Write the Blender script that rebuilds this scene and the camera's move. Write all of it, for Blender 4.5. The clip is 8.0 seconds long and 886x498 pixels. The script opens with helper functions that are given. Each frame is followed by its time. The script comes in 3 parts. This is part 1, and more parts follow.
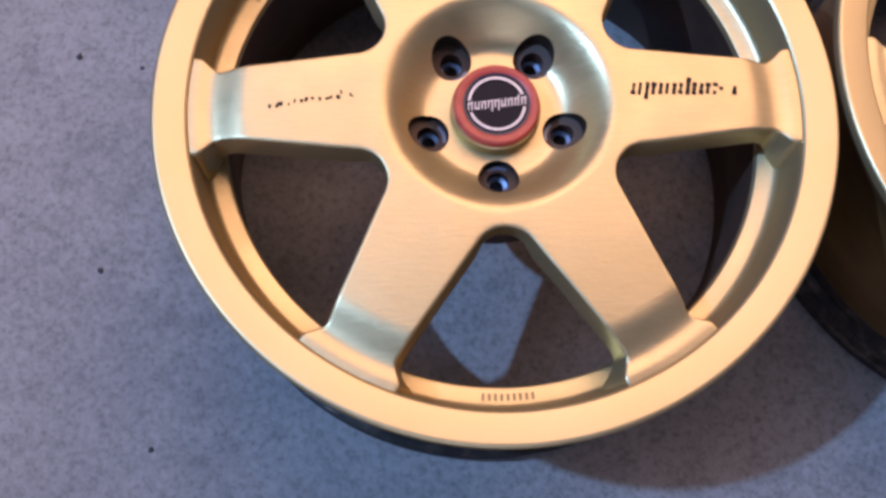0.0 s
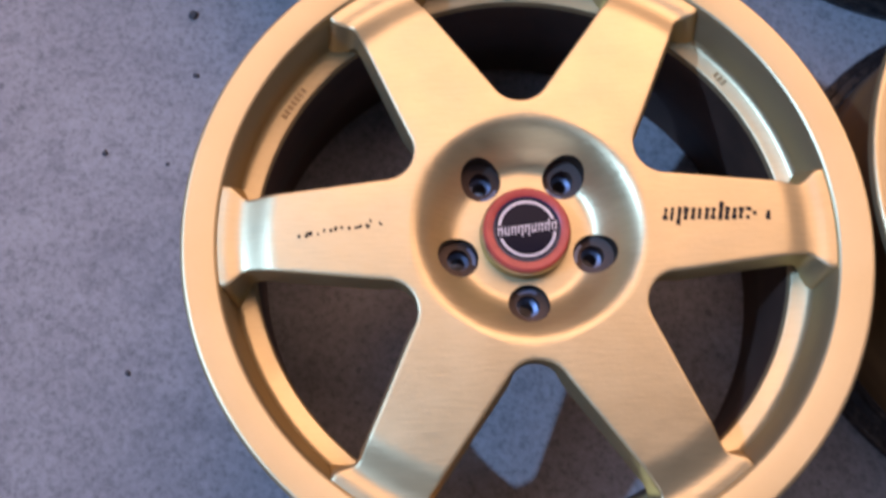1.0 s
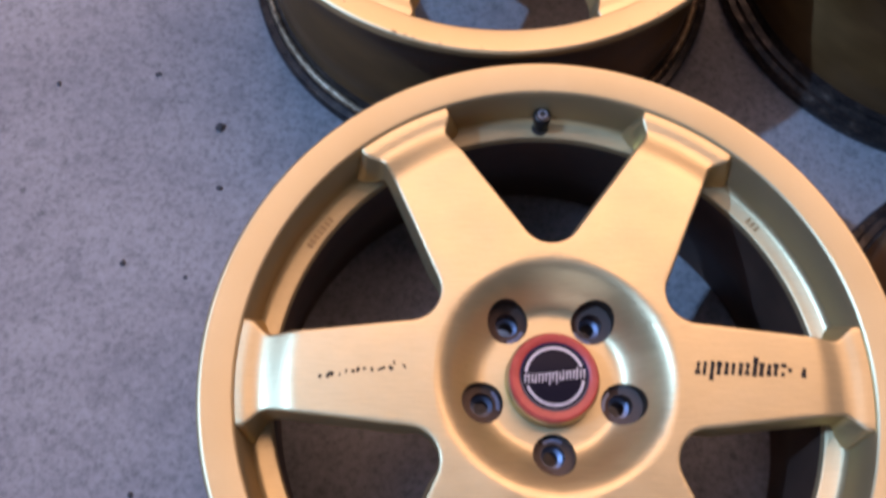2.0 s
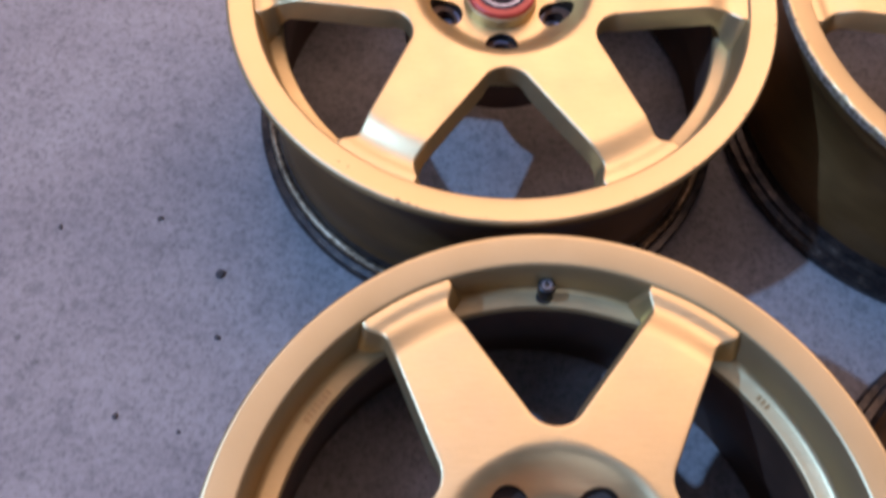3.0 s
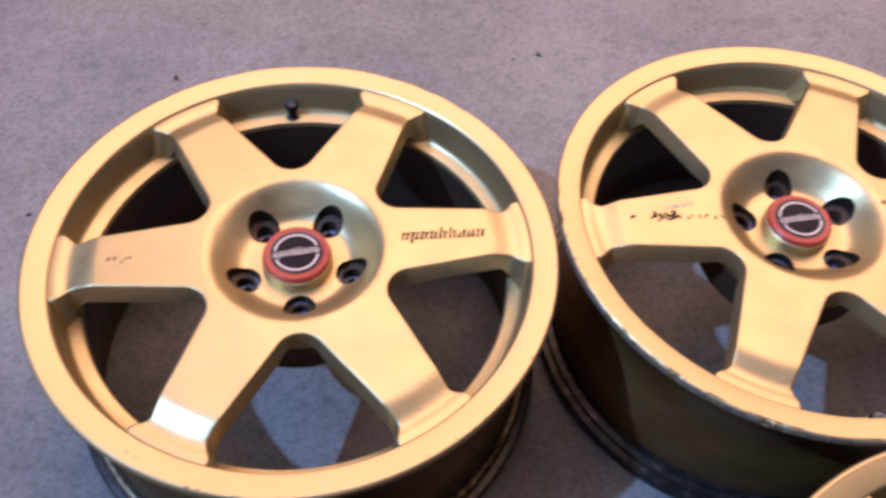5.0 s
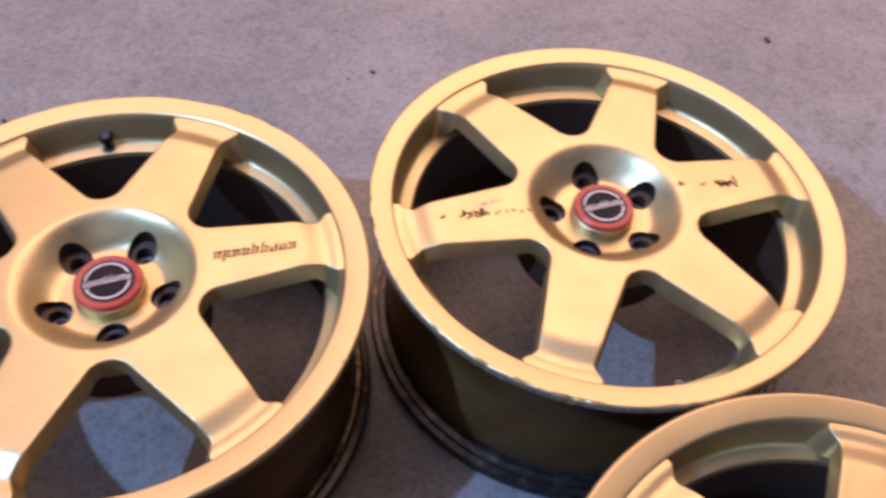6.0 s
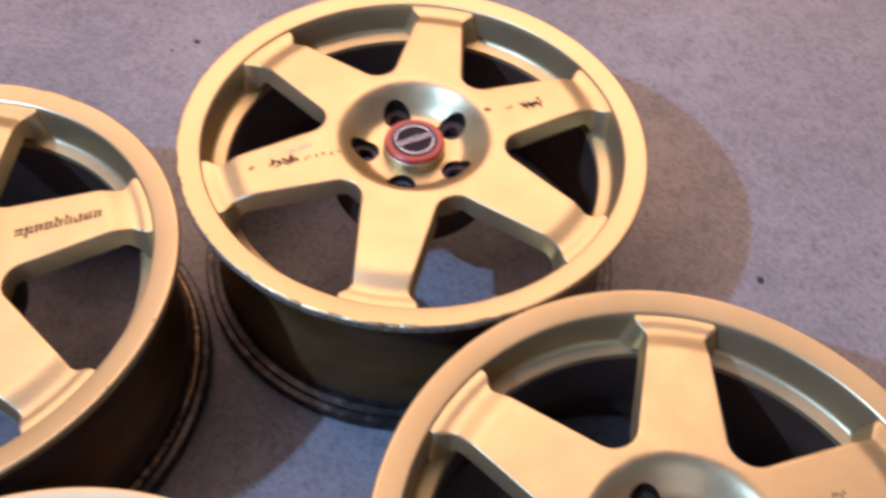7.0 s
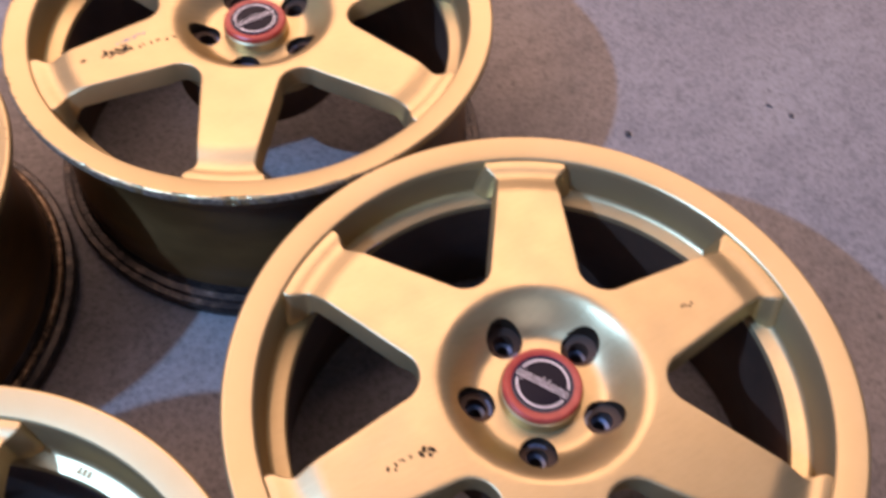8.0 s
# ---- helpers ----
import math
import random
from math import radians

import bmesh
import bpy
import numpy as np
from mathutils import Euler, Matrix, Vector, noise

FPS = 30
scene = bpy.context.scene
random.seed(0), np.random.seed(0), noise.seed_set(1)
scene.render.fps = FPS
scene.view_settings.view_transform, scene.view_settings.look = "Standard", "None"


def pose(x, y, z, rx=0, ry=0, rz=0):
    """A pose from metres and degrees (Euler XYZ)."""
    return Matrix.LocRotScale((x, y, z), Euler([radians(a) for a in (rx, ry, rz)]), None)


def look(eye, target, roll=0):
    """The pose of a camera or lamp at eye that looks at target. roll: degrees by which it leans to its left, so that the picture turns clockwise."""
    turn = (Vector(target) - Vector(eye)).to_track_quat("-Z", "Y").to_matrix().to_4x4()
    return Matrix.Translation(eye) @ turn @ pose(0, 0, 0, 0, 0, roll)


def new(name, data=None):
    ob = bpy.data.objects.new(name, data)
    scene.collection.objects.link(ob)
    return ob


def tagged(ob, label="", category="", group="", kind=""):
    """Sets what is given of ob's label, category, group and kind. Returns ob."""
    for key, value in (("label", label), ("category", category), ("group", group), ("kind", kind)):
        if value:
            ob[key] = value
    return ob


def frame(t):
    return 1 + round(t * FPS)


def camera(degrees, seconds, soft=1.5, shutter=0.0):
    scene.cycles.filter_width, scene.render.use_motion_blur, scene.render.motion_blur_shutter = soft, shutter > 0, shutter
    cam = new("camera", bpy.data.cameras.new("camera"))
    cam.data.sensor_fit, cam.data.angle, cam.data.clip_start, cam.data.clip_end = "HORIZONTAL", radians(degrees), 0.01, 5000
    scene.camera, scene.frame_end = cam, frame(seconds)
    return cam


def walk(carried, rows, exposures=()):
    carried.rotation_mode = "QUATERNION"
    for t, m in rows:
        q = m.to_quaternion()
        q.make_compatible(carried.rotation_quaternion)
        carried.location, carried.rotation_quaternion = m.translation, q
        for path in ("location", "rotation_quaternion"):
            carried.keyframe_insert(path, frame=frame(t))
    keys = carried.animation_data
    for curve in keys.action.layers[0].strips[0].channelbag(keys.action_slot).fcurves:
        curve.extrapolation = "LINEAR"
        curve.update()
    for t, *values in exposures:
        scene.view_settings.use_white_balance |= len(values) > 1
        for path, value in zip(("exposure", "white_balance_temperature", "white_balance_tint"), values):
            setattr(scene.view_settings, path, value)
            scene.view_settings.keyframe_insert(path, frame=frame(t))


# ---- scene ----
# camera and its walk
cam = camera(53.1, 8.0, soft=3.0, shutter=0.5)
ROWS = [
    (0.0, -0.0638, -0.2602, 0.7574, 15.38, -1.79, -1.84),
    (0.5, -0.0669, -0.2171, 0.7682, 14.66, -1.33, -2.26),
    (1.0, -0.0725, -0.1739, 0.7762, 15.37, -0.82, -1.91),
    (1.2, -0.0743, -0.1670, 0.7712, 16.46, -0.62, -1.22),
    (2.3, -0.0910, -0.1061, 0.7783, 21.73, -1.59, 0.62),
    (2.5, -0.0905, -0.0929, 0.7806, 22.89, -1.55, 0.73),
    (3.0, -0.0890, -0.0581, 0.7873, 25.39, -1.53, 1.24),
    (3.5, -0.0704, -0.0144, 0.8115, 28.45, -1.24, 0.68),
    (4.0, -0.0516, -0.0140, 0.8131, 33.27, -1.60, -0.45),
    (4.5, -0.0215, -0.0004, 0.8253, 35.41, -1.97, -3.00),
    (6.0, 0.1143, -0.0495, 0.8437, 39.08, -3.32, -13.23),
    (6.5, 0.1607, -0.0790, 0.8384, 39.21, -2.98, -17.57),
    (7.0, 0.2004, -0.1133, 0.8326, 38.13, -2.78, -22.11),
    (7.5, 0.2217, -0.1542, 0.8081, 36.64, -3.12, -25.90),
    (8.0, 0.2493, -0.1947, 0.7888, 34.64, -2.03, -29.66),
]
walk(cam, [(t, pose(x, y, z, rx, ry, rz)) for t, x, y, z, rx, ry, rz in ROWS])

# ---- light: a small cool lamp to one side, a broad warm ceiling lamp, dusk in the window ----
scene.view_settings.exposure = 0.0
world = bpy.data.worlds.new("garage_air")
scene.world = world
world.use_nodes = True
world.node_tree.nodes["Background"].inputs[0].default_value = (0.9, 0.75, 0.6, 1)
world.node_tree.nodes["Background"].inputs[1].default_value = 0.01


def area_lamp(name, eye, target, size, watts, colour, shape="DISK", size_y=None):
    data = bpy.data.lights.new(name, "AREA")
    data.shape, data.size, data.energy, data.color = shape, size, watts, colour
    if size_y:
        data.size_y = size_y
    ob = new(name, data)
    ob.matrix_world = look(eye, target)
    return ob


COOL, WARM = (0.275, 0.515, 1.0), (1.0, 0.65, 0.515)
area_lamp("cool_lamp", (-1.85, 0.10, 2.50), (2.5, 0.3, 3.25), 0.10, 206, COOL)
area_lamp("warm_ceiling_lamp", (1.3, 2.86, 2.82), (1.3, 2.86, 0.0), 4.6, 246, WARM, "RECTANGLE", 4.4)
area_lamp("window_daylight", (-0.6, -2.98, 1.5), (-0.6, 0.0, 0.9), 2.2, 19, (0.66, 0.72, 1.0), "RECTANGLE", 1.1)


# ---- materials ----
def shader(name, colour, rough=0.5, metal=0.0):
    m = bpy.data.materials.new(name)
    m.use_nodes = True
    b = m.node_tree.nodes["Principled BSDF"]
    b.inputs["Base Color"].default_value = (*colour, 1)
    b.inputs["Roughness"].default_value = rough
    b.inputs["Metallic"].default_value = metal
    return m, m.node_tree.nodes, m.node_tree.links, b


def tex_noise(nodes, links, coord, scale, detail=4.0, rough=0.55, squash=None):
    n = nodes.new("ShaderNodeTexNoise")
    n.inputs["Scale"].default_value = scale
    n.inputs["Detail"].default_value = detail
    n.inputs["Roughness"].default_value = rough
    if squash:
        mp = nodes.new("ShaderNodeMapping")
        mp.inputs["Scale"].default_value = squash
        links.new(coord, mp.inputs["Vector"])
        coord = mp.outputs[0]
    links.new(coord, n.inputs["Vector"])
    return n.outputs["Fac"]


def ramp(nodes, links, fac, stops):
    r = nodes.new("ShaderNodeValToRGB")
    links.new(fac, r.inputs[0])
    e = r.color_ramp.elements
    while len(e) < len(stops):
        e.new(0.5)
    for el, (p, c) in zip(e, stops):
        el.position = p
        el.color = (*c, 1) if len(c) == 3 else c
    return r.outputs[0]


def mix(nodes, links, fac, a, b, blend="MIX"):
    n = nodes.new("ShaderNodeMix")
    n.data_type, n.blend_type = "RGBA", blend
    for sock, v in ((n.inputs[0], fac), (n.inputs[6], a), (n.inputs[7], b)):
        if isinstance(v, (int, float)):
            sock.default_value = v
        elif isinstance(v, tuple):
            sock.default_value = (*v, 1)
        else:
            links.new(v, sock)
    return n.outputs[2]


def arith(nodes, links, op, a, b=0.0, clamp=False):
    n = nodes.new("ShaderNodeMath")
    n.operation, n.use_clamp = op, clamp
    for sock, v in zip(n.inputs, (a, b)):
        if isinstance(v, (int, float)):
            sock.default_value = v
        else:
            links.new(v, sock)
    return n.outputs[0]


def bump(nodes, links, bsdf, height, strength, distance):
    n = nodes.new("ShaderNodeBump")
    n.inputs["Strength"].default_value, n.inputs["Distance"].default_value = strength, distance
    links.new(height, n.inputs["Height"])
    links.new(n.outputs[0], bsdf.inputs["Normal"])


GOLD = (0.86, 0.60, 0.25)
FLOP = (0.40, 0.29, 0.13, 1)   # flake lacquer goes dull at a glancing view


def gold_paint(name, rash=(0.0, 0.0), wear=0.0):
    """Satin gold lacquer. rash: bearing (degrees) and spread of kerb damage on the outer edge; wear: small chips all round it."""
    m, n, l, b = shader(name, GOLD, 0.45, 0.82)
    b.inputs["Specular Tint"].default_value = FLOP
    co = n.new("ShaderNodeTexCoord").outputs["Object"]
    broad = tex_noise(n, l, co, 9.0, 3.0)
    fine = tex_noise(n, l, co, 420.0, 2.0)
    base = ramp(n, l, broad, [(0.3, (0.535, 0.410, 0.222)), (0.7, (0.620, 0.482, 0.272))])
    base = mix(n, l, arith(n, l, "MULTIPLY", fine, 0.16), base, (0.46, 0.33, 0.14))
    sep = n.new("ShaderNodeSeparateXYZ")
    l.new(co, sep.inputs[0])
    r = arith(n, l, "SQRT", arith(n, l, "ADD", arith(n, l, "MULTIPLY", sep.outputs[0], sep.outputs[0]), arith(n, l, "MULTIPLY", sep.outputs[1], sep.outputs[1])))
    edge = arith(n, l, "MULTIPLY", arith(n, l, "SUBTRACT", r, 0.2334), 320.0, True)
    chips = tex_noise(n, l, co, 95.0, 5.0, 0.7)
    amount = wear
    if rash[1]:
        a = math.radians(rash[0])
        along = arith(n, l, "ADD", arith(n, l, "MULTIPLY", sep.outputs[0], math.cos(a) / 0.235), arith(n, l, "MULTIPLY", sep.outputs[1], math.sin(a) / 0.235))
        near = arith(n, l, "MULTIPLY", arith(n, l, "SUBTRACT", along, math.cos(math.radians(rash[1]))), 6.0, True)
        amount = arith(n, l, "ADD", arith(n, l, "MULTIPLY", near, 0.42), wear)
    damage = arith(n, l, "ADD", arith(n, l, "MULTIPLY", edge, amount), arith(n, l, "SUBTRACT", chips, 0.80))
    damage = arith(n, l, "MULTIPLY", damage, 40.0, True)
    damage = arith(n, l, "MULTIPLY", damage, edge)
    bare = ramp(n, l, tex_noise(n, l, co, 260.0, 3.0), [(0.36, (0.055, 0.036, 0.028)), (0.70, (0.33, 0.25, 0.21))])
    l.new(mix(n, l, damage, base, bare), b.inputs["Base Color"])
    l.new(arith(n, l, "ADD", arith(n, l, "ADD", arith(n, l, "MULTIPLY", broad, 0.16), 0.33), arith(n, l, "MULTIPLY", damage, 0.3)), b.inputs["Roughness"])
    l.new(arith(n, l, "SUBTRACT", 0.82, arith(n, l, "MULTIPLY", damage, 0.70)), b.inputs["Metallic"])
    bump(n, l, b, arith(n, l, "ADD", arith(n, l, "MULTIPLY", fine, 0.3), arith(n, l, "MULTIPLY", damage, -2.0)), 0.25, 0.0004)
    return m


gold_face, n_, l_, b_ = shader("gold_spoke_paint", GOLD, 0.40, 0.84)
b_.inputs["Specular Tint"].default_value = FLOP
co_ = n_.new("ShaderNodeTexCoord").outputs["Object"]
broad_ = tex_noise(n_, l_, co_, 7.0, 3.0)
fine_ = tex_noise(n_, l_, co_, 380.0, 2.0)
grain_ = tex_noise(n_, l_, co_, 60.0, 3.0, 0.6, (1.0, 9.0, 1.0))
face_col = ramp(n_, l_, broad_, [(0.3, (0.535, 0.410, 0.222)), (0.7, (0.620, 0.482, 0.272))])
face_col = mix(n_, l_, arith(n_, l_, "MULTIPLY", fine_, 0.16), face_col, (0.46, 0.33, 0.14))
dirt_ = ramp(n_, l_, tex_noise(n_, l_, co_, 46.0, 5.0, 0.65), [(0.66, (0, 0, 0)), (0.78, (1, 1, 1))])
face_col = mix(n_, l_, arith(n_, l_, "MULTIPLY", dirt_, 0.22), face_col, (0.30, 0.21, 0.11))
face_col = mix(n_, l_, 0.35, face_col, ramp(n_, l_, grain_, [(0.3, (0.84, 0.84, 0.86)), (0.5, (1.0, 1.0, 1.0)), (0.7, (1.10, 1.10, 1.12))]), "MULTIPLY")
l_.new(face_col, b_.inputs["Base Color"])
smear_ = tex_noise(n_, l_, co_, 24.0, 4.0, 0.6)
l_.new(arith(n_, l_, "ADD", arith(n_, l_, "ADD", arith(n_, l_, "MULTIPLY", grain_, 0.16), arith(n_, l_, "MULTIPLY", smear_, 0.30)), 0.19), b_.inputs["Roughness"])
bump(n_, l_, b_, arith(n_, l_, "ADD", fine_, arith(n_, l_, "MULTIPLY", grain_, 1.5)), 0.16, 0.0005)

# barrel gold darkened in its colour for dirt and the shade under the lip
barrel_paint, n_, l_, b_ = shader("dusty_shaded_barrel_paint", (0.2, 0.15, 0.07), 0.45, 0.35)
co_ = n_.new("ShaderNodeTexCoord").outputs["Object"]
barrel_tone = tex_noise(n_, l_, co_, 14.0, 5.0, 0.6, (1.0, 1.0, 3.0))
l_.new(ramp(n_, l_, barrel_tone, [(0.3, (0.085, 0.042, 0.012)), (0.75, (0.168, 0.084, 0.026))]), b_.inputs["Base Color"])
l_.new(arith(n_, l_, "ADD", arith(n_, l_, "MULTIPLY", barrel_tone, 0.3), 0.3), b_.inputs["Roughness"])

inner_soot, n_, l_, b_ = shader("brake_dust_inside", (0.05, 0.04, 0.035), 0.6, 0.1)
co_ = n_.new("ShaderNodeTexCoord").outputs["Object"]
l_.new(ramp(n_, l_, tex_noise(n_, l_, co_, 18.0, 4.0), [(0.3, (0.034, 0.016, 0.010)), (0.75, (0.080, 0.040, 0.024))]), b_.inputs["Base Color"])

flange_metal, n_, l_, b_ = shader("scuffed_rear_flange", (0.1, 0.09, 0.09), 0.24, 0.45)
co_ = n_.new("ShaderNodeTexCoord").outputs["Object"]
scuff = tex_noise(n_, l_, co_, 70.0, 7.0, 0.72, (1.0, 1.0, 2.2))
l_.new(ramp(n_, l_, scuff, [(0.45, (0.024, 0.020, 0.020)), (0.62, (0.070, 0.052, 0.042)), (0.78, (0.26, 0.21, 0.17))]), b_.inputs["Base Color"])
bump(n_, l_, b_, scuff, 0.6, 0.0012)

flange_bare, n_, l_, b_ = shader("bare_worn_flange_edge", (0.4, 0.34, 0.26), 0.45, 0.5)
co_ = n_.new("ShaderNodeTexCoord").outputs["Object"]
scrape = tex_noise(n_, l_, co_, 130.0, 5.0, 0.7, (1.0, 1.0, 3.0))
band = tex_noise(n_, l_, co_, 14.0, 3.0)
l_.new(ramp(n_, l_, arith(n_, l_, "ADD", arith(n_, l_, "MULTIPLY", scrape, 0.7), arith(n_, l_, "MULTIPLY", band, 0.35)), [(0.43, (0.04, 0.026, 0.017)), (0.53, (0.28, 0.18, 0.10)), (0.66, (0.60, 0.45, 0.30))]), b_.inputs["Base Color"])
bump(n_, l_, b_, scrape, 0.7, 0.0010)

steel_dark, *_ = shader("blued_steel_insert", (0.17, 0.19, 0.27), 0.38, 0.55)
# bolt hole walls: one even, nearly black brown
hole_dark, *_ = shader("dark_bore", (0.020, 0.014, 0.009), 0.45, 0.3)
rubber, *_ = shader("black_rubber", (0.006, 0.006, 0.007), 0.34)
# grey of the highlight modelled on the black valve caps
valve_grey, *_ = shader("valve_highlight_grey", (0.22, 0.22, 0.25), 0.5)
scuff_lilac, *_ = shader("bare_lilac_scuff", (0.34, 0.31, 0.33), 0.6, 0.2)
cap_red, n_, l_, b_ = shader("red_cap_plastic", (0.42, 0.045, 0.022), 0.38)
co_ = n_.new("ShaderNodeTexCoord").outputs["Object"]
l_.new(ramp(n_, l_, tex_noise(n_, l_, co_, 130.0, 4.0), [(0.3, (0.34, 0.038, 0.025)), (0.7, (0.47, 0.060, 0.040))]), b_.inputs["Base Color"])
cap_navy, *_ = shader("navy_cap_ring", (0.012, 0.013, 0.04), 0.2)
cap_black, n_, l_, b_ = shader("gloss_black_badge", (0.012, 0.009, 0.014), 0.18)
b_.inputs["Specular IOR Level"].default_value = 0.07
cap_silver, *_ = shader("silver_foil", (0.50, 0.48, 0.54), 0.35, 0.5)
decal_black, n_, l_, b_ = shader("worn_black_decal", (0.02, 0.016, 0.014), 0.85)
b_.inputs["Specular IOR Level"].default_value = 0.15
nick_brown, *_ = shader("bare_nick", (0.16, 0.105, 0.055), 0.6, 0.4)
stamp_brown, *_ = shader("stamped_mark", (0.36, 0.24, 0.11), 0.5, 0.4)

concrete, n_, l_, b_ = shader("bare_concrete", (0.27, 0.26, 0.26), 0.82)
co_ = n_.new("ShaderNodeTexCoord").outputs["Object"]
cloud = tex_noise(n_, l_, co_, 3.2, 5.0, 0.6)
grit = tex_noise(n_, l_, co_, 190.0, 3.0, 0.65)
mottle = tex_noise(n_, l_, co_, 42.0, 6.0, 0.65)
floor_col = ramp(n_, l_, cloud, [(0.3, (0.186, 0.176, 0.179)), (0.5, (0.231, 0.210, 0.207)), (0.7, (0.267, 0.249, 0.245))])
floor_col = mix(n_, l_, 0.5, floor_col, ramp(n_, l_, mottle, [(0.32, (0.62, 0.62, 0.64)), (0.46, (0.97, 0.97, 0.97)), (0.70, (1.18, 1.18, 1.17))]), "MULTIPLY")
floor_col = mix(n_, l_, 0.56, floor_col, ramp(n_, l_, grit, [(0.30, (0.40, 0.40, 0.41)), (0.47, (0.98, 0.98, 0.98)), (0.68, (1.35, 1.35, 1.36))]), "MULTIPLY")
pits = n_.new("ShaderNodeTexVoronoi")
pits.inputs["Scale"].default_value = 27.0
l_.new(co_, pits.inputs["Vector"])
sparse = tex_noise(n_, l_, co_, 19.0, 2.0)
ragged = arith(n_, l_, "ADD", pits.outputs["Distance"], arith(n_, l_, "MULTIPLY", grit, 0.12))
pit = arith(n_, l_, "MULTIPLY", arith(n_, l_, "LESS_THAN", ragged, 0.145), arith(n_, l_, "GREATER_THAN", sparse, 0.53))
floor_col = mix(n_, l_, arith(n_, l_, "MULTIPLY", pit, 0.50), floor_col, (0.08, 0.075, 0.075))
trowel = tex_noise(n_, l_, co_, 6.0, 4.0, 0.6, (1.0, 3.0, 1.0))
floor_col = mix(n_, l_, 0.5, floor_col, ramp(n_, l_, trowel, [(0.35, (0.88, 0.88, 0.90)), (0.65, (1.08, 1.07, 1.06))]), "MULTIPLY")
l_.new(floor_col, b_.inputs["Base Color"])
bump(n_, l_, b_, arith(n_, l_, "ADD", arith(n_, l_, "MULTIPLY", grit, 0.5), arith(n_, l_, "MULTIPLY", mottle, 0.6)), 0.35, 0.0012)

# tones of the unseen walls and ceiling, set by the bounce light wanted
wall_tone, n_, l_, b_ = shader("unseen_wall_grey", (0.5, 0.48, 0.45), 0.9)
co_ = n_.new("ShaderNodeTexCoord").outputs["Object"]
l_.new(ramp(n_, l_, tex_noise(n_, l_, co_, 2.0, 5.0), [(0.3, (0.15, 0.143, 0.138)), (0.7, (0.21, 0.20, 0.19))]), b_.inputs["Base Color"])
ceiling_tone, n_, l_, b_ = shader("unseen_ceiling_grey", (0.22, 0.21, 0.20), 0.9)
co_ = n_.new("ShaderNodeTexCoord").outputs["Object"]
l_.new(ramp(n_, l_, tex_noise(n_, l_, co_, 1.5, 4.0), [(0.3, (0.20, 0.185, 0.175)), (0.7, (0.26, 0.245, 0.235))]), b_.inputs["Base Color"])
grit_dark, *_ = shader("dark_grit", (0.045, 0.042, 0.045), 0.8)


# ---- mesh helpers ----
def mesh_of(name, bm, material, smooth_angle=38.0):
    bm.normal_update()
    for f in bm.faces:
        f.smooth = True
    limit = math.radians(smooth_angle)
    for e in bm.edges:
        e.smooth = len(e.link_faces) == 2 and e.calc_face_angle(3.2) < limit
    me = bpy.data.meshes.new(name)
    bm.to_mesh(me)
    bm.free()
    me.materials.append(material)
    return me


def part(name, bm, material, parent, label="", smooth_angle=38.0):
    ob = new(name, mesh_of(name, bm, material, smooth_angle))
    ob.parent = parent
    if label:
        tagged(ob, label)
    return ob


def box(bm, cx, cy, cz, sx, sy, sz, turn=0.0):
    m = Matrix.Translation((cx, cy, cz)) @ Matrix.Rotation(turn, 4, "Z") @ Matrix.Diagonal((sx, sy, sz, 1))
    bmesh.ops.create_cube(bm, size=1.0, matrix=m)


def lathe(profile, steps=144, closed=True):
    """A ring turned about z from a profile of (radius, height)."""
    bm = bmesh.new()
    rings = []
    for i in range(steps):
        a = 2 * math.pi * i / steps
        rings.append([bm.verts.new((r * math.cos(a), r * math.sin(a), z)) for r, z in profile])
    n = len(profile)
    for i in range(steps):
        p, q = rings[i], rings[(i + 1) % steps]
        for j in range(n if closed else n - 1):
            k = (j + 1) % n
            bm.faces.new((p[j], q[j], q[k], p[k]))
    bmesh.ops.recalc_face_normals(bm, faces=bm.faces)
    return bm


def turned_solid(profile, steps=48):
    """A solid of revolution whose profile begins and ends on the axis."""
    bm = bmesh.new()
    rings = []
    for r, z in profile:
        if r < 1e-6:
            rings.append([bm.verts.new((0, 0, z))])
        else:
            rings.append([bm.verts.new((r * math.cos(2 * math.pi * i / steps), r * math.sin(2 * math.pi * i / steps), z)) for i in range(steps)])
    for p, q in zip(rings, rings[1:]):
        for i in range(steps):
            k = (i + 1) % steps
            if len(p) == 1:
                bm.faces.new((p[0], q[i], q[k]))
            elif len(q) == 1:
                bm.faces.new((p[i], q[0], p[k]))
            else:
                bm.faces.new((p[i], q[i], q[k], p[k]))
    bmesh.ops.recalc_face_normals(bm, faces=bm.faces)
    return bm


def smooth01(a, b, v):
    t = min(1.0, max(0.0, (v - a) / (b - a)))
    return t * t * (3 - 2 * t)


# ---- the setting: the floor, and an unseen room added round it to bounce light ----
def slab(name, cx, cy, cz, sx, sy, sz, material, label):
    bm = bmesh.new()
    box(bm, 0, 0, 0, sx, sy, sz)
    ob = new(name, mesh_of(name, bm, material))
    ob.location = (cx, cy, cz)
    return tagged(ob, label, name.split("_")[0], kind="structure")


slab("floor", 0.3, 1.5, -0.06, 7.0, 9.0, 0.12, concrete, "worn bare grey concrete garage floor with pits")
slab("ceiling", 0.3, 1.5, 2.96, 7.0, 9.0, 0.12, ceiling_tone, "unseen dim ceiling added for bounce light")
slab("wall_north", 0.3, 6.06, 1.45, 7.0, 0.12, 2.9, wall_tone, "unseen grey wall added for bounce light")
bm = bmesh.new()
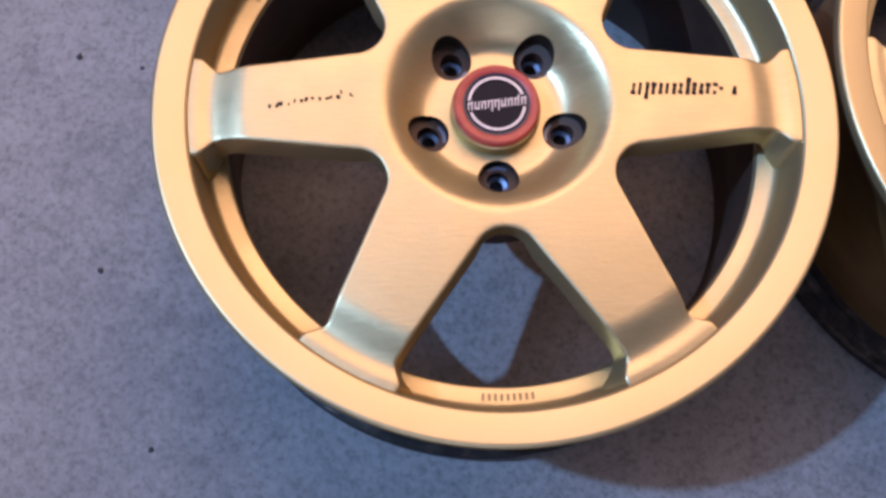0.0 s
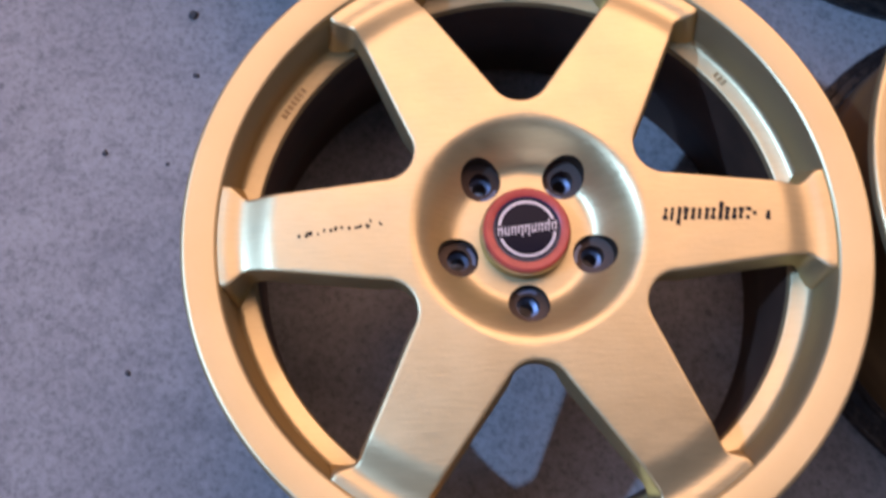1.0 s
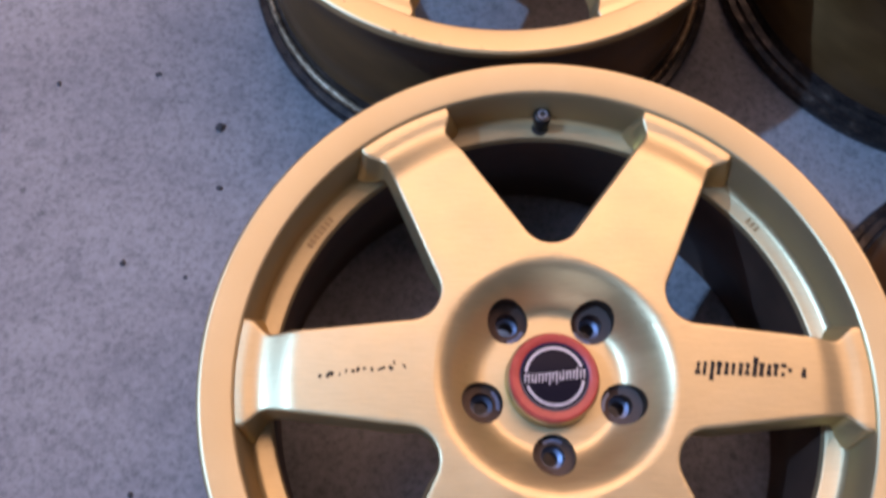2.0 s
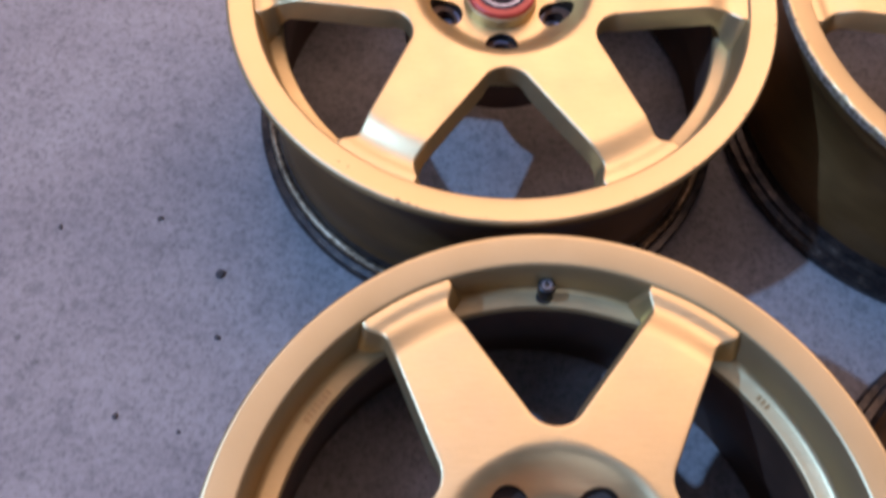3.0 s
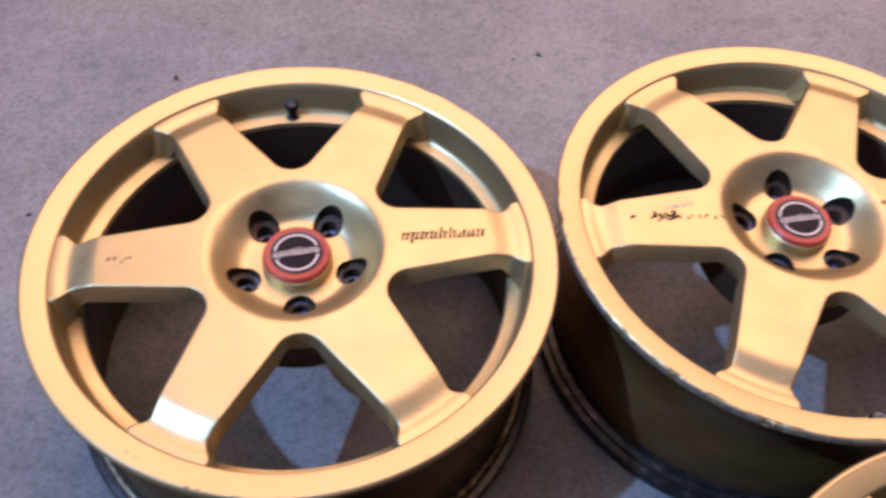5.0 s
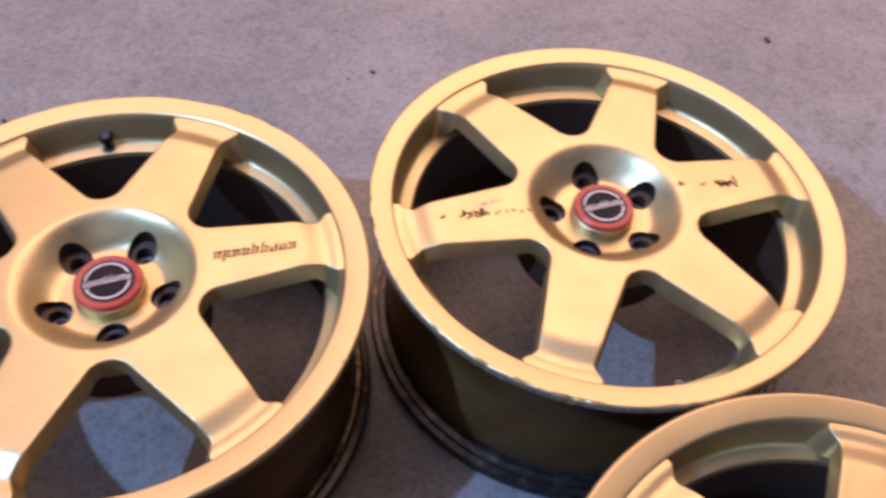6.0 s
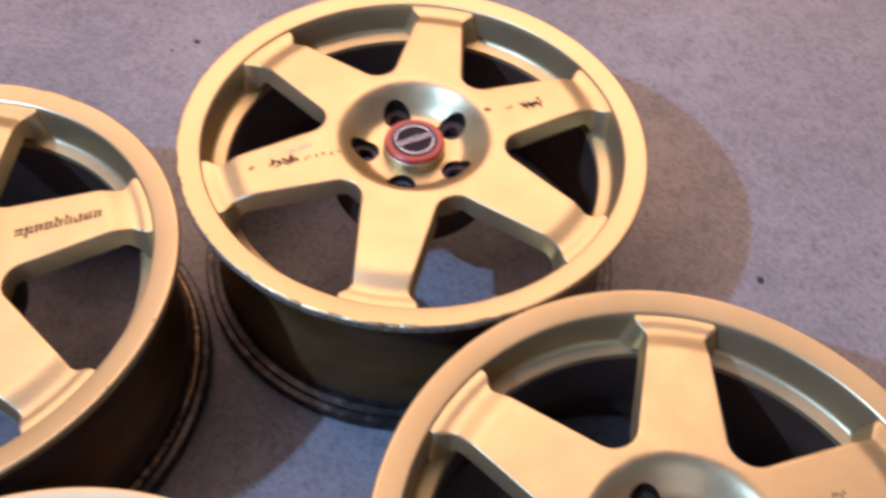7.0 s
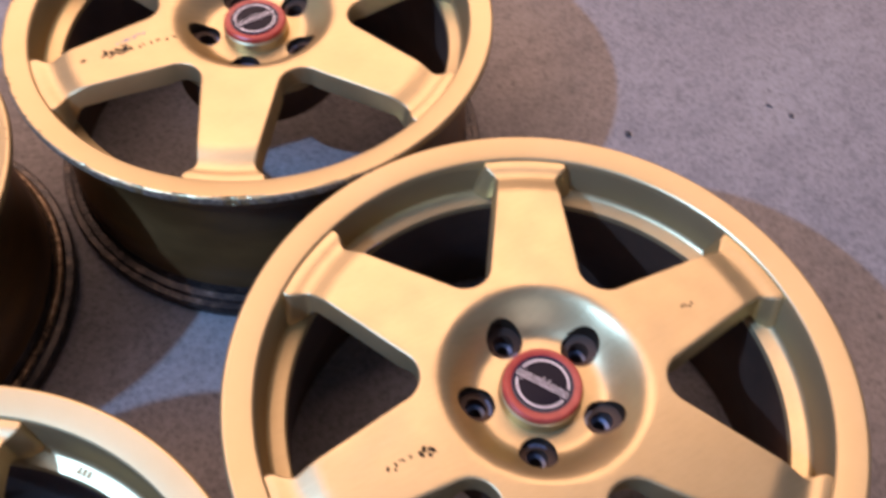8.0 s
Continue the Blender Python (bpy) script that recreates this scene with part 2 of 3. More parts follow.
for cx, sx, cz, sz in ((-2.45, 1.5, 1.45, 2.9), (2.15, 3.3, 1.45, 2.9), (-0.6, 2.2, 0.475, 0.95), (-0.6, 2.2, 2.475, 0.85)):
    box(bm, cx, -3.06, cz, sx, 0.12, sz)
tagged(new("wall_south", mesh_of("wall_south", bm, wall_tone)), "unseen grey wall with an opening, added for bounce light", "wall", kind="structure")
slab("wall_east", 3.86, 1.5, 1.45, 0.12, 9.0, 2.9, wall_tone, "unseen grey wall added for bounce light")
slab("wall_west", -3.26, 1.5, 1.45, 0.12, 9.0, 2.9, wall_tone, "unseen grey wall added for bounce light")

# ---- the wheels ----
TOP = 0.201        # height of the lip's face above the floor
Z_FACE = -0.0015   # spoke face, from the lip's face


def spoke_edge():
    """The outline of one spoke's half: out along the bisector, round the window's inner corner, along the spoke, flaring at the rim."""
    c30, s30 = math.cos(math.radians(30)), 0.5
    pts = [(r * c30, r * s30) for r in np.linspace(0.024, 0.0925, 26)]
    rho = 0.0218
    x0, y0 = pts[-1]
    for i in range(1, 10):
        a = math.radians(-60 + 53.9 * i / 9)
        pts.append((x0 + rho * (math.sin(a) + math.sin(math.radians(60))), y0 + rho * (0.5 - math.cos(a))))
    x1, y1 = pts[-1]
    for x in np.linspace(x1, 0.1905, 30)[1:]:
        pts.append((x, y1 - 0.107 * (x - x1)))
    x2, y2 = pts[-1]
    for k in range(1, 13):
        x = x2 + (0.2122 - x2) * k / 12
        pts.append((x, y2 + 0.010 * smooth01(x2 + 0.002, 0.210, x)))
    return pts


def face_height(r, u):
    z = Z_FACE - 0.0275 * (1 - smooth01(0.046, 0.082, r))
    z -= 0.0066 * smooth01(0.173, 0.1985, u)
    z += 0.0018 * smooth01(0.1978, 0.2080, u)
    return z


def back_height(r, u):
    return -0.042 + 0.020 * smooth01(0.0835, 0.0915, r) - 0.021 * smooth01(0.184, 0.204, u)


def spoke_disc():
    """Six spokes and the dished hub as one solid, with bolt holes cut through."""
    edge, cols = spoke_edge(), 18
    bm = bmesh.new()
    kind = bm.faces.layers.int.new("kind")

    def quad(which, *verts):
        bm.faces.new(verts)[kind] = which

    for s in range(6):
        turn = math.radians(60 * s)
        c, sn = math.cos(turn), math.sin(turn)
        top, back = [], []
        for i, (u, v) in enumerate(edge):
            bend = smooth01(0.11, 0.17, u)
            draft = 0.0030 * smooth01(0.0925, 0.11, math.hypot(u, v)) + 0.0075 * smooth01(0.1925, 0.2085, u) ** 2
            rt, rb = [], []
            for k in range(cols + 1):
                f = 2 * k / cols - 1
                for row, w, hgt in ((rt, v * f, face_height), (rb, (v + draft) * f, back_height)):
                    x = u - bend * (u - math.sqrt(max(u * u - w * w, 0)))
                    z = hgt(math.hypot(x, w), u if u > 0.12 else math.hypot(x, w))
                    row.append(bm.verts.new((x * c - w * sn, x * sn + w * c, z)))
            top.append(rt), back.append(rb)
        for i in range(len(edge) - 1):
            for k in range(cols):
                quad(0, top[i][k], top[i + 1][k], top[i + 1][k + 1], top[i][k + 1])
                quad(2, back[i][k], back[i][k + 1], back[i + 1][k + 1], back[i + 1][k])
            if i >= 25:
                quad(1, top[i][0], back[i][0], back[i + 1][0], top[i + 1][0])
                quad(1, top[i][cols], top[i + 1][cols], back[i + 1][cols], back[i][cols])
        for k in range(cols):
            quad(3, top[0][k], top[0][k + 1], back[0][k + 1], back[0][k])
            quad(3, top[-1][k], back[-1][k], back[-1][k + 1], top[-1][k + 1])
    bmesh.ops.remove_doubles(bm, verts=bm.verts, dist=0.00005)
    edges = [e for e in bm.edges if {f[kind] for f in e.link_faces} == {0, 1}]
    bmesh.ops.bevel(bm, geom=edges, offset=0.0015, segments=3, profile=0.5, affect="EDGES", clamp_overlap=True)
    bmesh.ops.recalc_face_normals(bm, faces=bm.faces)
    return bm


def cut(ob, cutter):
    """ob's mesh less the cutter's, which is then removed."""
    mod = ob.modifiers.new("cut", "BOOLEAN")
    mod.operation, mod.solver, mod.material_mode, mod.object = "DIFFERENCE", "EXACT", "TRANSFER", cutter
    bpy.context.view_layer.update()
    me = bpy.data.meshes.new_from_object(ob.evaluated_get(bpy.context.evaluated_depsgraph_get()))
    ob.modifiers.clear()
    ob.data = me
    bpy.data.objects.remove(cutter)


LUGS = [math.radians(270 + 72 * k) for k in range(5)]
LUG_R = 0.0504

disc_proto = new("spoke_face", mesh_of("spoke_face", spoke_disc(), gold_face))
for r, z0, z1 in ((0.0146, -0.048, 0.03), (0.0080, -0.09, -0.03)):
    cutter_bm = bmesh.new()
    for a in LUGS:
        m = Matrix.Translation((LUG_R * math.cos(a), LUG_R * math.sin(a), (z0 + z1) / 2))
        bmesh.ops.create_cone(cutter_bm, cap_ends=True, segments=32, radius1=r, radius2=r, depth=z1 - z0, matrix=m)
    cut(disc_proto, new("bolt_cutter", mesh_of("bolt_cutter", cutter_bm, hole_dark)))
fix = bmesh.new()
fix.from_mesh(disc_proto.data)
slot = {i: m.name for i, m in enumerate(disc_proto.data.materials) if m}
bore_faces = [f.index for f in fix.faces if slot.get(f.material_index) == hole_dark.name]
for f in fix.faces:
    f.material_index = 0
fix.faces.ensure_lookup_table()
for i in bore_faces:
    fix.faces[i].material_index = 1


def share(bm, name, keep):
    """The faces of bm that keep(centre) picks, as a mesh of their own."""
    b = bm.copy()
    bmesh.ops.delete(b, geom=[f for f in b.faces if not keep(f.calc_center_median())], context="FACES")
    me = mesh_of(name, b, gold_face, 34.0)
    me.materials.append(hole_dark)
    return me


HUB_R = 0.0865
hub_face_mesh = share(fix, "hub", lambda c: c.xy.length < HUB_R)
spoke_meshes = [share(fix, "spoke", lambda c, k=k: c.xy.length >= HUB_R and round(math.degrees(math.atan2(c.y, c.x)) / 60) % 6 == k) for k in range(6)]
fix.free()
pad = new("hub_pad", mesh_of("hub_pad", lathe([(0.0290, -0.0400), (0.0860, -0.0235), (0.0850, -0.0720), (0.0800, -0.0760), (0.0290, -0.0760)], 72), inner_soot))
cutter_bm = bmesh.new()
for a in LUGS:
    bmesh.ops.create_cone(cutter_bm, cap_ends=True, segments=24, radius1=0.0082, radius2=0.0082, depth=0.10, matrix=Matrix.Translation((LUG_R * math.cos(a), LUG_R * math.sin(a), -0.06)))
cut(pad, new("bolt_cutter", mesh_of("bolt_cutter", cutter_bm, inner_soot)))
fix = bmesh.new()
fix.from_mesh(pad.data)
for f in fix.faces:
    f.material_index = 0
hub_mesh = mesh_of("hub_pad", fix, inner_soot)
bpy.data.objects.remove(pad)
bpy.data.objects.remove(disc_proto)

LIP = [(0.2085, -0.036), (0.2110, -0.0120), (0.2120, -0.0075), (0.2130, -0.0050), (0.2142, -0.0040), (0.2200, -0.0026),
       (0.2330, -0.0003), (0.2343, -0.0004), (0.2353, -0.0010), (0.2360, -0.0020), (0.2363, -0.0036), (0.2361, -0.0085), (0.2346, -0.0105),
       (0.2290, -0.0120), (0.2215, -0.0140), (0.2180, -0.0180)]
LEDGE = [(0.2096, -0.0290), (0.2089, -0.0340), (0.2074, -0.0378), (0.2045, -0.0400), (0.1965, -0.0412), (0.1945, -0.0422), (0.1935, -0.0450), (0.1932, -0.0472), (0.2100, -0.0472)]
BARREL = [(0.2182, -0.0165), (0.2168, -0.0380), (0.2150, -0.0430), (0.2110, -0.0500), (0.2040, -0.0640), (0.2030, -0.0980),
          (0.2075, -0.1150), (0.2140, -0.1320), (0.2165, -0.1400), (0.2160, -0.1500), (0.2175, -0.1780), (0.2150, -0.1790),
          (0.2120, -0.1500), (0.1990, -0.1150), (0.1960, -0.0700), (0.1945, -0.0590), (0.2115, -0.0360)]
FLANGE = [(0.2170, -0.1680), (0.2195, -0.1740), (0.2198, -0.1785), (0.2262, -0.1800), (0.2280, -0.1835), (0.2338, -0.1845), (0.2357, -0.1870), (0.2356, -0.1950),
          (0.2338, -0.1995), (0.2310, -0.2010), (0.2250, -0.2010), (0.2180, -0.1990), (0.2130, -0.1930), (0.2120, -0.1780)]
BORE = [(0.1942, -0.0468), (0.1952, -0.0700), (0.1982, -0.1150), (0.2112, -0.1510), (0.2118, -0.1900), (0.2110, -0.1900), (0.2104, -0.1512), (0.1974, -0.1152), (0.1944, -0.0702), (0.1931, -0.0468)]

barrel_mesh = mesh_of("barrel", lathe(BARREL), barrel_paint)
bore_mesh = mesh_of("barrel_lining", lathe(BORE), inner_soot)
flange_mesh = mesh_of("rear_flange", lathe(FLANGE), flange_metal)
ragged_edge = lathe([(0.2196, -0.1790), (0.2206, -0.1768), (0.2232, -0.1762), (0.2256, -0.1772), (0.2264, -0.1800), (0.2262, -0.1815), (0.2198, -0.1800)], 288)
for v in ragged_edge.verts:
    v.co.z += 0.0011 * noise.noise(v.co * 70.0) + 0.0006 * noise.noise(v.co * 190.0)
flange_edge_mesh = mesh_of("flange_edge", ragged_edge, flange_bare, 60.0)
ledge_mesh = mesh_of("inner_ledge", lathe(LEDGE), gold_face)
insert_mesh = mesh_of("bolt_seat", lathe([(0.0050, -0.0475), (0.0052, -0.0462), (0.0088, -0.0450), (0.0093, -0.0435), (0.0097, -0.0372), (0.0104, -0.0362), (0.0128, -0.0366), (0.0134, -0.0385), (0.0138, -0.0475)], 32), steel_dark)

# centre cap
cap_body_mesh = mesh_of("cap_body", turned_solid([(0, -0.0300), (0.0322, -0.0300), (0.0318, -0.0190), (0.0300, -0.0170), (0, -0.0170)]), gold_face)
cap_ring_mesh = mesh_of("cap_ring", lathe([(0.0236, -0.0128), (0.0245, -0.0122), (0.0288, -0.0122), (0.0302, -0.0134), (0.0306, -0.0172), (0.0236, -0.0172)], 64), cap_red)
cap_edge_mesh = mesh_of("cap_inner_ring", lathe([(0.0222, -0.0124), (0.0236, -0.0122), (0.0240, -0.0170), (0.0222, -0.0170)], 64), cap_navy)
cap_badge_mesh = mesh_of("badge", turned_solid([(0, -0.0175), (0.0223, -0.0175), (0.0223, -0.0126), (0.0150, -0.0122), (0, -0.0120)]), cap_black)


def badge_marks():
    """Two foil arcs and a row of slanting foil bars across the badge."""
    bm = bmesh.new()
    for half in (0, 1):
        ring = []
        for i in range(25):
            a = math.radians(14 + 152 * i / 24 + 180 * half)
            ring.append([bm.verts.new((r * math.cos(a), r * math.sin(a), z)) for r, z in ((0.0186, -0.0120), (0.0186, -0.01175), (0.0203, -0.01175), (0.0203, -0.0121))])
        for p, q in zip(ring, ring[1:]):
            for j in range(3):
                bm.faces.new((p[j], p[j + 1], q[j + 1], q[j]))
    rng = random.Random(5)
    for i in range(9):
        x = -0.0188 + 0.0047 * i
        h = 0.0062 + (0.0022 if i in (1, 4, 5) else 0)
        off = -0.0010 if i == 1 else (0.0010 if i in (4, 5) else 0)
        for dx in (-0.0013, 0.0011):
            box(bm, x + dx, off * (dx < 0) + rng.uniform(-0.0003, 0.0003), -0.01165, 0.0008, h if dx < 0 else 0.0056, 0.0005, -0.18)
        box(bm, x, rng.choice((-0.0020, 0.0022)), -0.01165, 0.0030, 0.0007, 0.0005)
    bmesh.ops.recalc_face_normals(bm, faces=bm.faces)
    return bm


badge_mark_mesh = mesh_of("badge_mark", badge_marks(), cap_silver)


def valve_stem(parent, bearing):
    a = math.radians(bearing)
    tilt = Matrix.Translation((0.2030 * math.cos(a), 0.2030 * math.sin(a), -0.0465 + 0.004)) @ Matrix.Rotation(a, 4, "Z") @ Matrix.Rotation(radians(4), 4, "Y")
    bm = turned_solid([(0, -0.004), (0.0074, -0.004), (0.0072, 0.0015), (0.0052, 0.0035), (0.0048, 0.012), (0, 0.0122)], 24)
    stem = part("valve_stem", bm, rubber, parent, "black rubber tyre valve")
    stem.matrix_local = tilt
    bm = turned_solid([(0, 0.0122), (0.0068, 0.0122), (0.0070, 0.0170), (0.0062, 0.0192), (0.0048, 0.0199), (0, 0.0199)], 24)
    part("valve_cap", bm, rubber, parent).matrix_local = tilt
    # pale ring stands in for the gloss highlight on the cap
    bm = lathe([(0.0026, 0.0200), (0.0026, 0.0204), (0.0036, 0.0204), (0.0036, 0.0200)], 20)
    part("valve_cap_highlight", bm, valve_grey, parent).matrix_local = tilt


def worn_word(rng, x0, x1, letters, height, keep, thick=0.0013, fade=0.0):
    """A worn word as a row of broken, slanting dark bars. fade: how much more is lost towards its end."""
    bm = bmesh.new()
    step = (x1 - x0) / letters
    for i in range(letters):
        cx = x0 + step * (i + 0.5)
        hold = keep - fade * max(0.0, i / letters - 0.5) * 2
        for dx in (-0.27 * step, 0.20 * step):
            tall = i in (1, 4, 5) and dx < 0
            h = height * (1.35 if tall else rng.uniform(0.85, 1.0))
            y0 = height * 0.18 * tall * (-1 if i == 1 else 1)
            for piece_y in (-0.33, 0.0, 0.33):
                if rng.random() < hold:
                    wide = thick * rng.uniform(0.7, 1.25) * (1.25 if piece_y else 0.9)
                    box(bm, cx + dx + 0.2 * (y0 + piece_y * h), y0 + piece_y * h, 0, wide, h * rng.uniform(0.28, 0.36), 0.0003, -0.2 + rng.uniform(-0.1, 0.1))
    return bm


def flecks(rng, x0, x1, spread, count, size):
    """Scattered remnants of a rubbed-off mark."""
    bm = bmesh.new()
    for i in range(count):
        s = size * rng.uniform(0.4, 1.15)
        box(bm, x0 + (x1 - x0) * (i + rng.uniform(0.0, 1.0)) / count, rng.gauss(0, spread), 0, s, min(s, 0.0024) * rng.uniform(0.5, 1.0), 0.0003, rng.gauss(1.35, 0.5))
    return bm


def decal(parent, bm, bearing, off=0.0, tilt=0.0, label="worn black lettering remnant", paint=decal_black):
    side = 0 if sum(v.co.x for v in bm.verts) > 0 else 3
    ob = tagged(part("decal", bm, paint, parent[side], label), kind="stuff")
    ob.matrix_local = Matrix.Translation((0, 0, Z_FACE + 0.0002)) @ Matrix.Rotation(radians(bearing), 4, "Z") @ Matrix.Translation((0, off, 0)) @ Matrix.Rotation(radians(tilt), 4, "Z")
    return ob


def nicks(parent, rng, bearing, spread, count, r0=0.2285, r1=0.2335):
    """Small bare nicks in the lacquer of the lip, close to its outer edge."""
    bm = bmesh.new()
    for i in range(count):
        a, r = radians(rng.gauss(bearing, spread)), rng.uniform(r0, r1)
        box(bm, r * math.cos(a), r * math.sin(a), -0.0026 + 0.17 * (r - 0.2200), rng.uniform(0.0005, 0.0012), rng.uniform(0.0008, 0.0028), 0.0006, a + rng.uniform(-0.4, 0.4))
    tagged(part("nick", bm, nick_brown, parent, "small dark nicks in the lacquer"), kind="stuff")


def stamp(parent, bearing, bars, spacing=0.0042):
    """A row of small stamped bars on the ledge inside the lip."""
    bm = bmesh.new()
    for i in range(bars):
        a = (i - (bars - 1) / 2) * spacing / 0.201
        box(bm, 0.2005 * math.cos(a), 0.2005 * math.sin(a), -0.0404, 0.0048, 0.0021, 0.0010, a)
    ob = tagged(part("stamp", bm, stamp_brown, parent, "small row of stamped marks"), kind="stuff")
    ob.matrix_local = Matrix.Rotation(radians(bearing), 4, "Z")


def alloy_wheel(x, y, turn, lug_turn, cap_turn, lip_paint, label, chipped=(0, 20, 0.0), scraped=False):
    wheel = new("alloy_wheel")
    wheel.empty_display_size = 0.1
    wheel.matrix_world = Matrix.Translation((x, y, 0)) @ Matrix.Rotation(radians(turn), 4, "Z")
    tagged(wheel, label, "wheel", "alloy wheels on the floor")
    up = Matrix.Translation((0, 0, TOP))

    def piece(name, mesh, parent=wheel, m=up, label=""):
        ob = new(name, mesh)
        ob.parent = parent
        ob.matrix_local = m
        if label:
            tagged(ob, label)
        return ob

    rim = piece("rim", barrel_mesh, label="gold rim barrel coloured dark for dust and shade")
    lip = lathe(LIP, 420)
    for v in lip.verts:
        r = v.co.xy.length
        if r > 0.2338 and v.co.z > -0.0095:
            a = math.atan2(v.co.y, v.co.x)
            near = max(0.0, math.cos(a - radians(chipped[0])) - math.cos(radians(chipped[1]))) / (1 - math.cos(radians(chipped[1])) + 1e-6)
            bite = max(0.0, noise.noise(Vector((v.co.x, v.co.y, 0.3)) * 60.0) + 0.6 * noise.noise(Vector((v.co.x, v.co.y, 0.7)) * 150.0) - 0.05)
            k = min(1.0, 1.6 * near) * bite * chipped[2]
            v.co.x -= k * math.cos(a)
            v.co.y -= k * math.sin(a)
            v.co.z -= 0.8 * k
    me = mesh_of("rim_lip", lip, lip_paint, 14.0)
    piece("rim_lip", me, rim, Matrix.Identity(4), "flat satin gold outer lip with chipped edge")
    piece("barrel_lining", bore_mesh, rim, Matrix.Identity(4), "dark sooty inner barrel")
    piece("rear_flange", flange_mesh, rim, Matrix.Identity(4), "scuffed dark rear flange")
    if scraped:
        piece("flange_edge", flange_edge_mesh, rim, Matrix.Identity(4), "scraped bare bronze flange edge")
    piece("inner_ledge", ledge_mesh, rim, Matrix.Identity(4))
    face = piece("hub", hub_face_mesh, label="dished satin gold hub with five bolt holes")
    spokes = [piece("spoke", me) for me in spoke_meshes]
    piece("hub_pad", hub_mesh, face, Matrix.Identity(4), "dark sooty mounting pad")
    for a in LUGS:
        b = a + radians(lug_turn)
        piece("bolt_seat", insert_mesh, face, Matrix.Translation((LUG_R * math.cos(b), LUG_R * math.sin(b), 0)), "dark steel bolt seat")
    cap = piece("center_cap", cap_body_mesh, m=up @ Matrix.Rotation(radians(cap_turn), 4, "Z"), label="gold centre cap with red ring and black badge")
    piece("cap_ring", cap_ring_mesh, cap, Matrix.Identity(4), "faded red ring")
    piece("cap_inner_ring", cap_edge_mesh, cap, Matrix.Identity(4))
    piece("badge", cap_badge_mesh, cap, Matrix.Identity(4), "glossy black round badge")
    piece("badge_mark", badge_mark_mesh, cap, Matrix.Identity(4), "silver arcs and bars")
    return wheel, spokes, rim


paint_a = gold_paint("gold_lip_paint", wear=0.02)
paint_b = gold_paint("gold_lip_paint_chipped", rash=(95, 50), wear=0.13)
paint_c = gold_paint("gold_lip_paint_kerbed", rash=(35, 62), wear=0.13)
paint_d = gold_paint("gold_lip_paint_clean", wear=0.03)

rng = random.Random(11)
wheel_a, face_a, rim_a = alloy_wheel(0.0, 0.0, 0.1, 0.0, 186, paint_a, "satin gold six-spoke alloy wheel lying face up on concrete")
valve_stem(rim_a, 90)
decal(face_a, worn_word(rng, 0.092, 0.168, 8, 0.0096, 0.93, 0.0024, 0.45), 0, 0.0062, -1.0)
decal(face_a, flecks(rng, -0.160, -0.100, 0.0012, 14, 0.0036), 0, 0.0184, 8)
stamp(rim_a, 270, 9)
stamp(rim_a, 146, 7)
stamp(rim_a, 38, 3)

wheel_b, face_b, rim_b = alloy_wheel(-0.0335, 0.4799, 1.4, 0.0, 4, paint_b, "satin gold six-spoke alloy wheel with a chipped rim edge on concrete", (95, 60, 0.0020), True)
valve_stem(rim_b, 90)
decal(face_b, worn_word(rng, 0.095, 0.172, 9, 0.0096, 1.0, 0.0022, 0.15), 0, 0.0040, -2.0, "black lettering with worn letters")
decal(face_b, flecks(rng, -0.163, -0.140, 0.0015, 5, 0.0030), 0, -0.002)

nicks(rim_b, rng, 254, 5, 8, 0.2322, 0.2345)
nicks(rim_b, rng, 237, 2, 2, 0.2250, 0.2290)
nicks(rim_b, rng, 300, 25, 6, 0.2320, 0.2345)

wheel_c, face_c, rim_c = alloy_wheel(0.4460, 0.4855, 180.0, 0.0, 184, paint_c, "satin gold six-spoke alloy wheel with kerb-scraped rim edge on concrete", (35, 65, 0.0024))
valve_stem(rim_c, 90)
for x0, x1, spread, count, size in ((-0.143, -0.119, 0.0020, 17, 0.0074), (-0.111, -0.104, 0.0008, 3, 0.0042), (-0.087, -0.080, 0.0012, 5, 0.0046)):
    decal(face_c, flecks(rng, x0, x1, spread, count, size), 0, -0.0137, -6.8)
for x0, x1, spread, count, size in ((0.121, 0.149, 0.0024, 19, 0.0076), (0.165, 0.169, 0.0008, 3, 0.0044), (0.081, 0.117, 0.0008, 7, 0.0044)):
    decal(face_c, flecks(rng, x0, x1, spread, count, size), 0, 0.0072, -4.5)

decal(face_c, flecks(rng, 0.104, 0.134, 0.0008, 10, 0.0042), 0, -0.0345, 9, "pale lilac scuff in the lacquer", scuff_lilac)
nicks(rim_c, rng, 20, 30, 22, 0.2325, 0.2345)

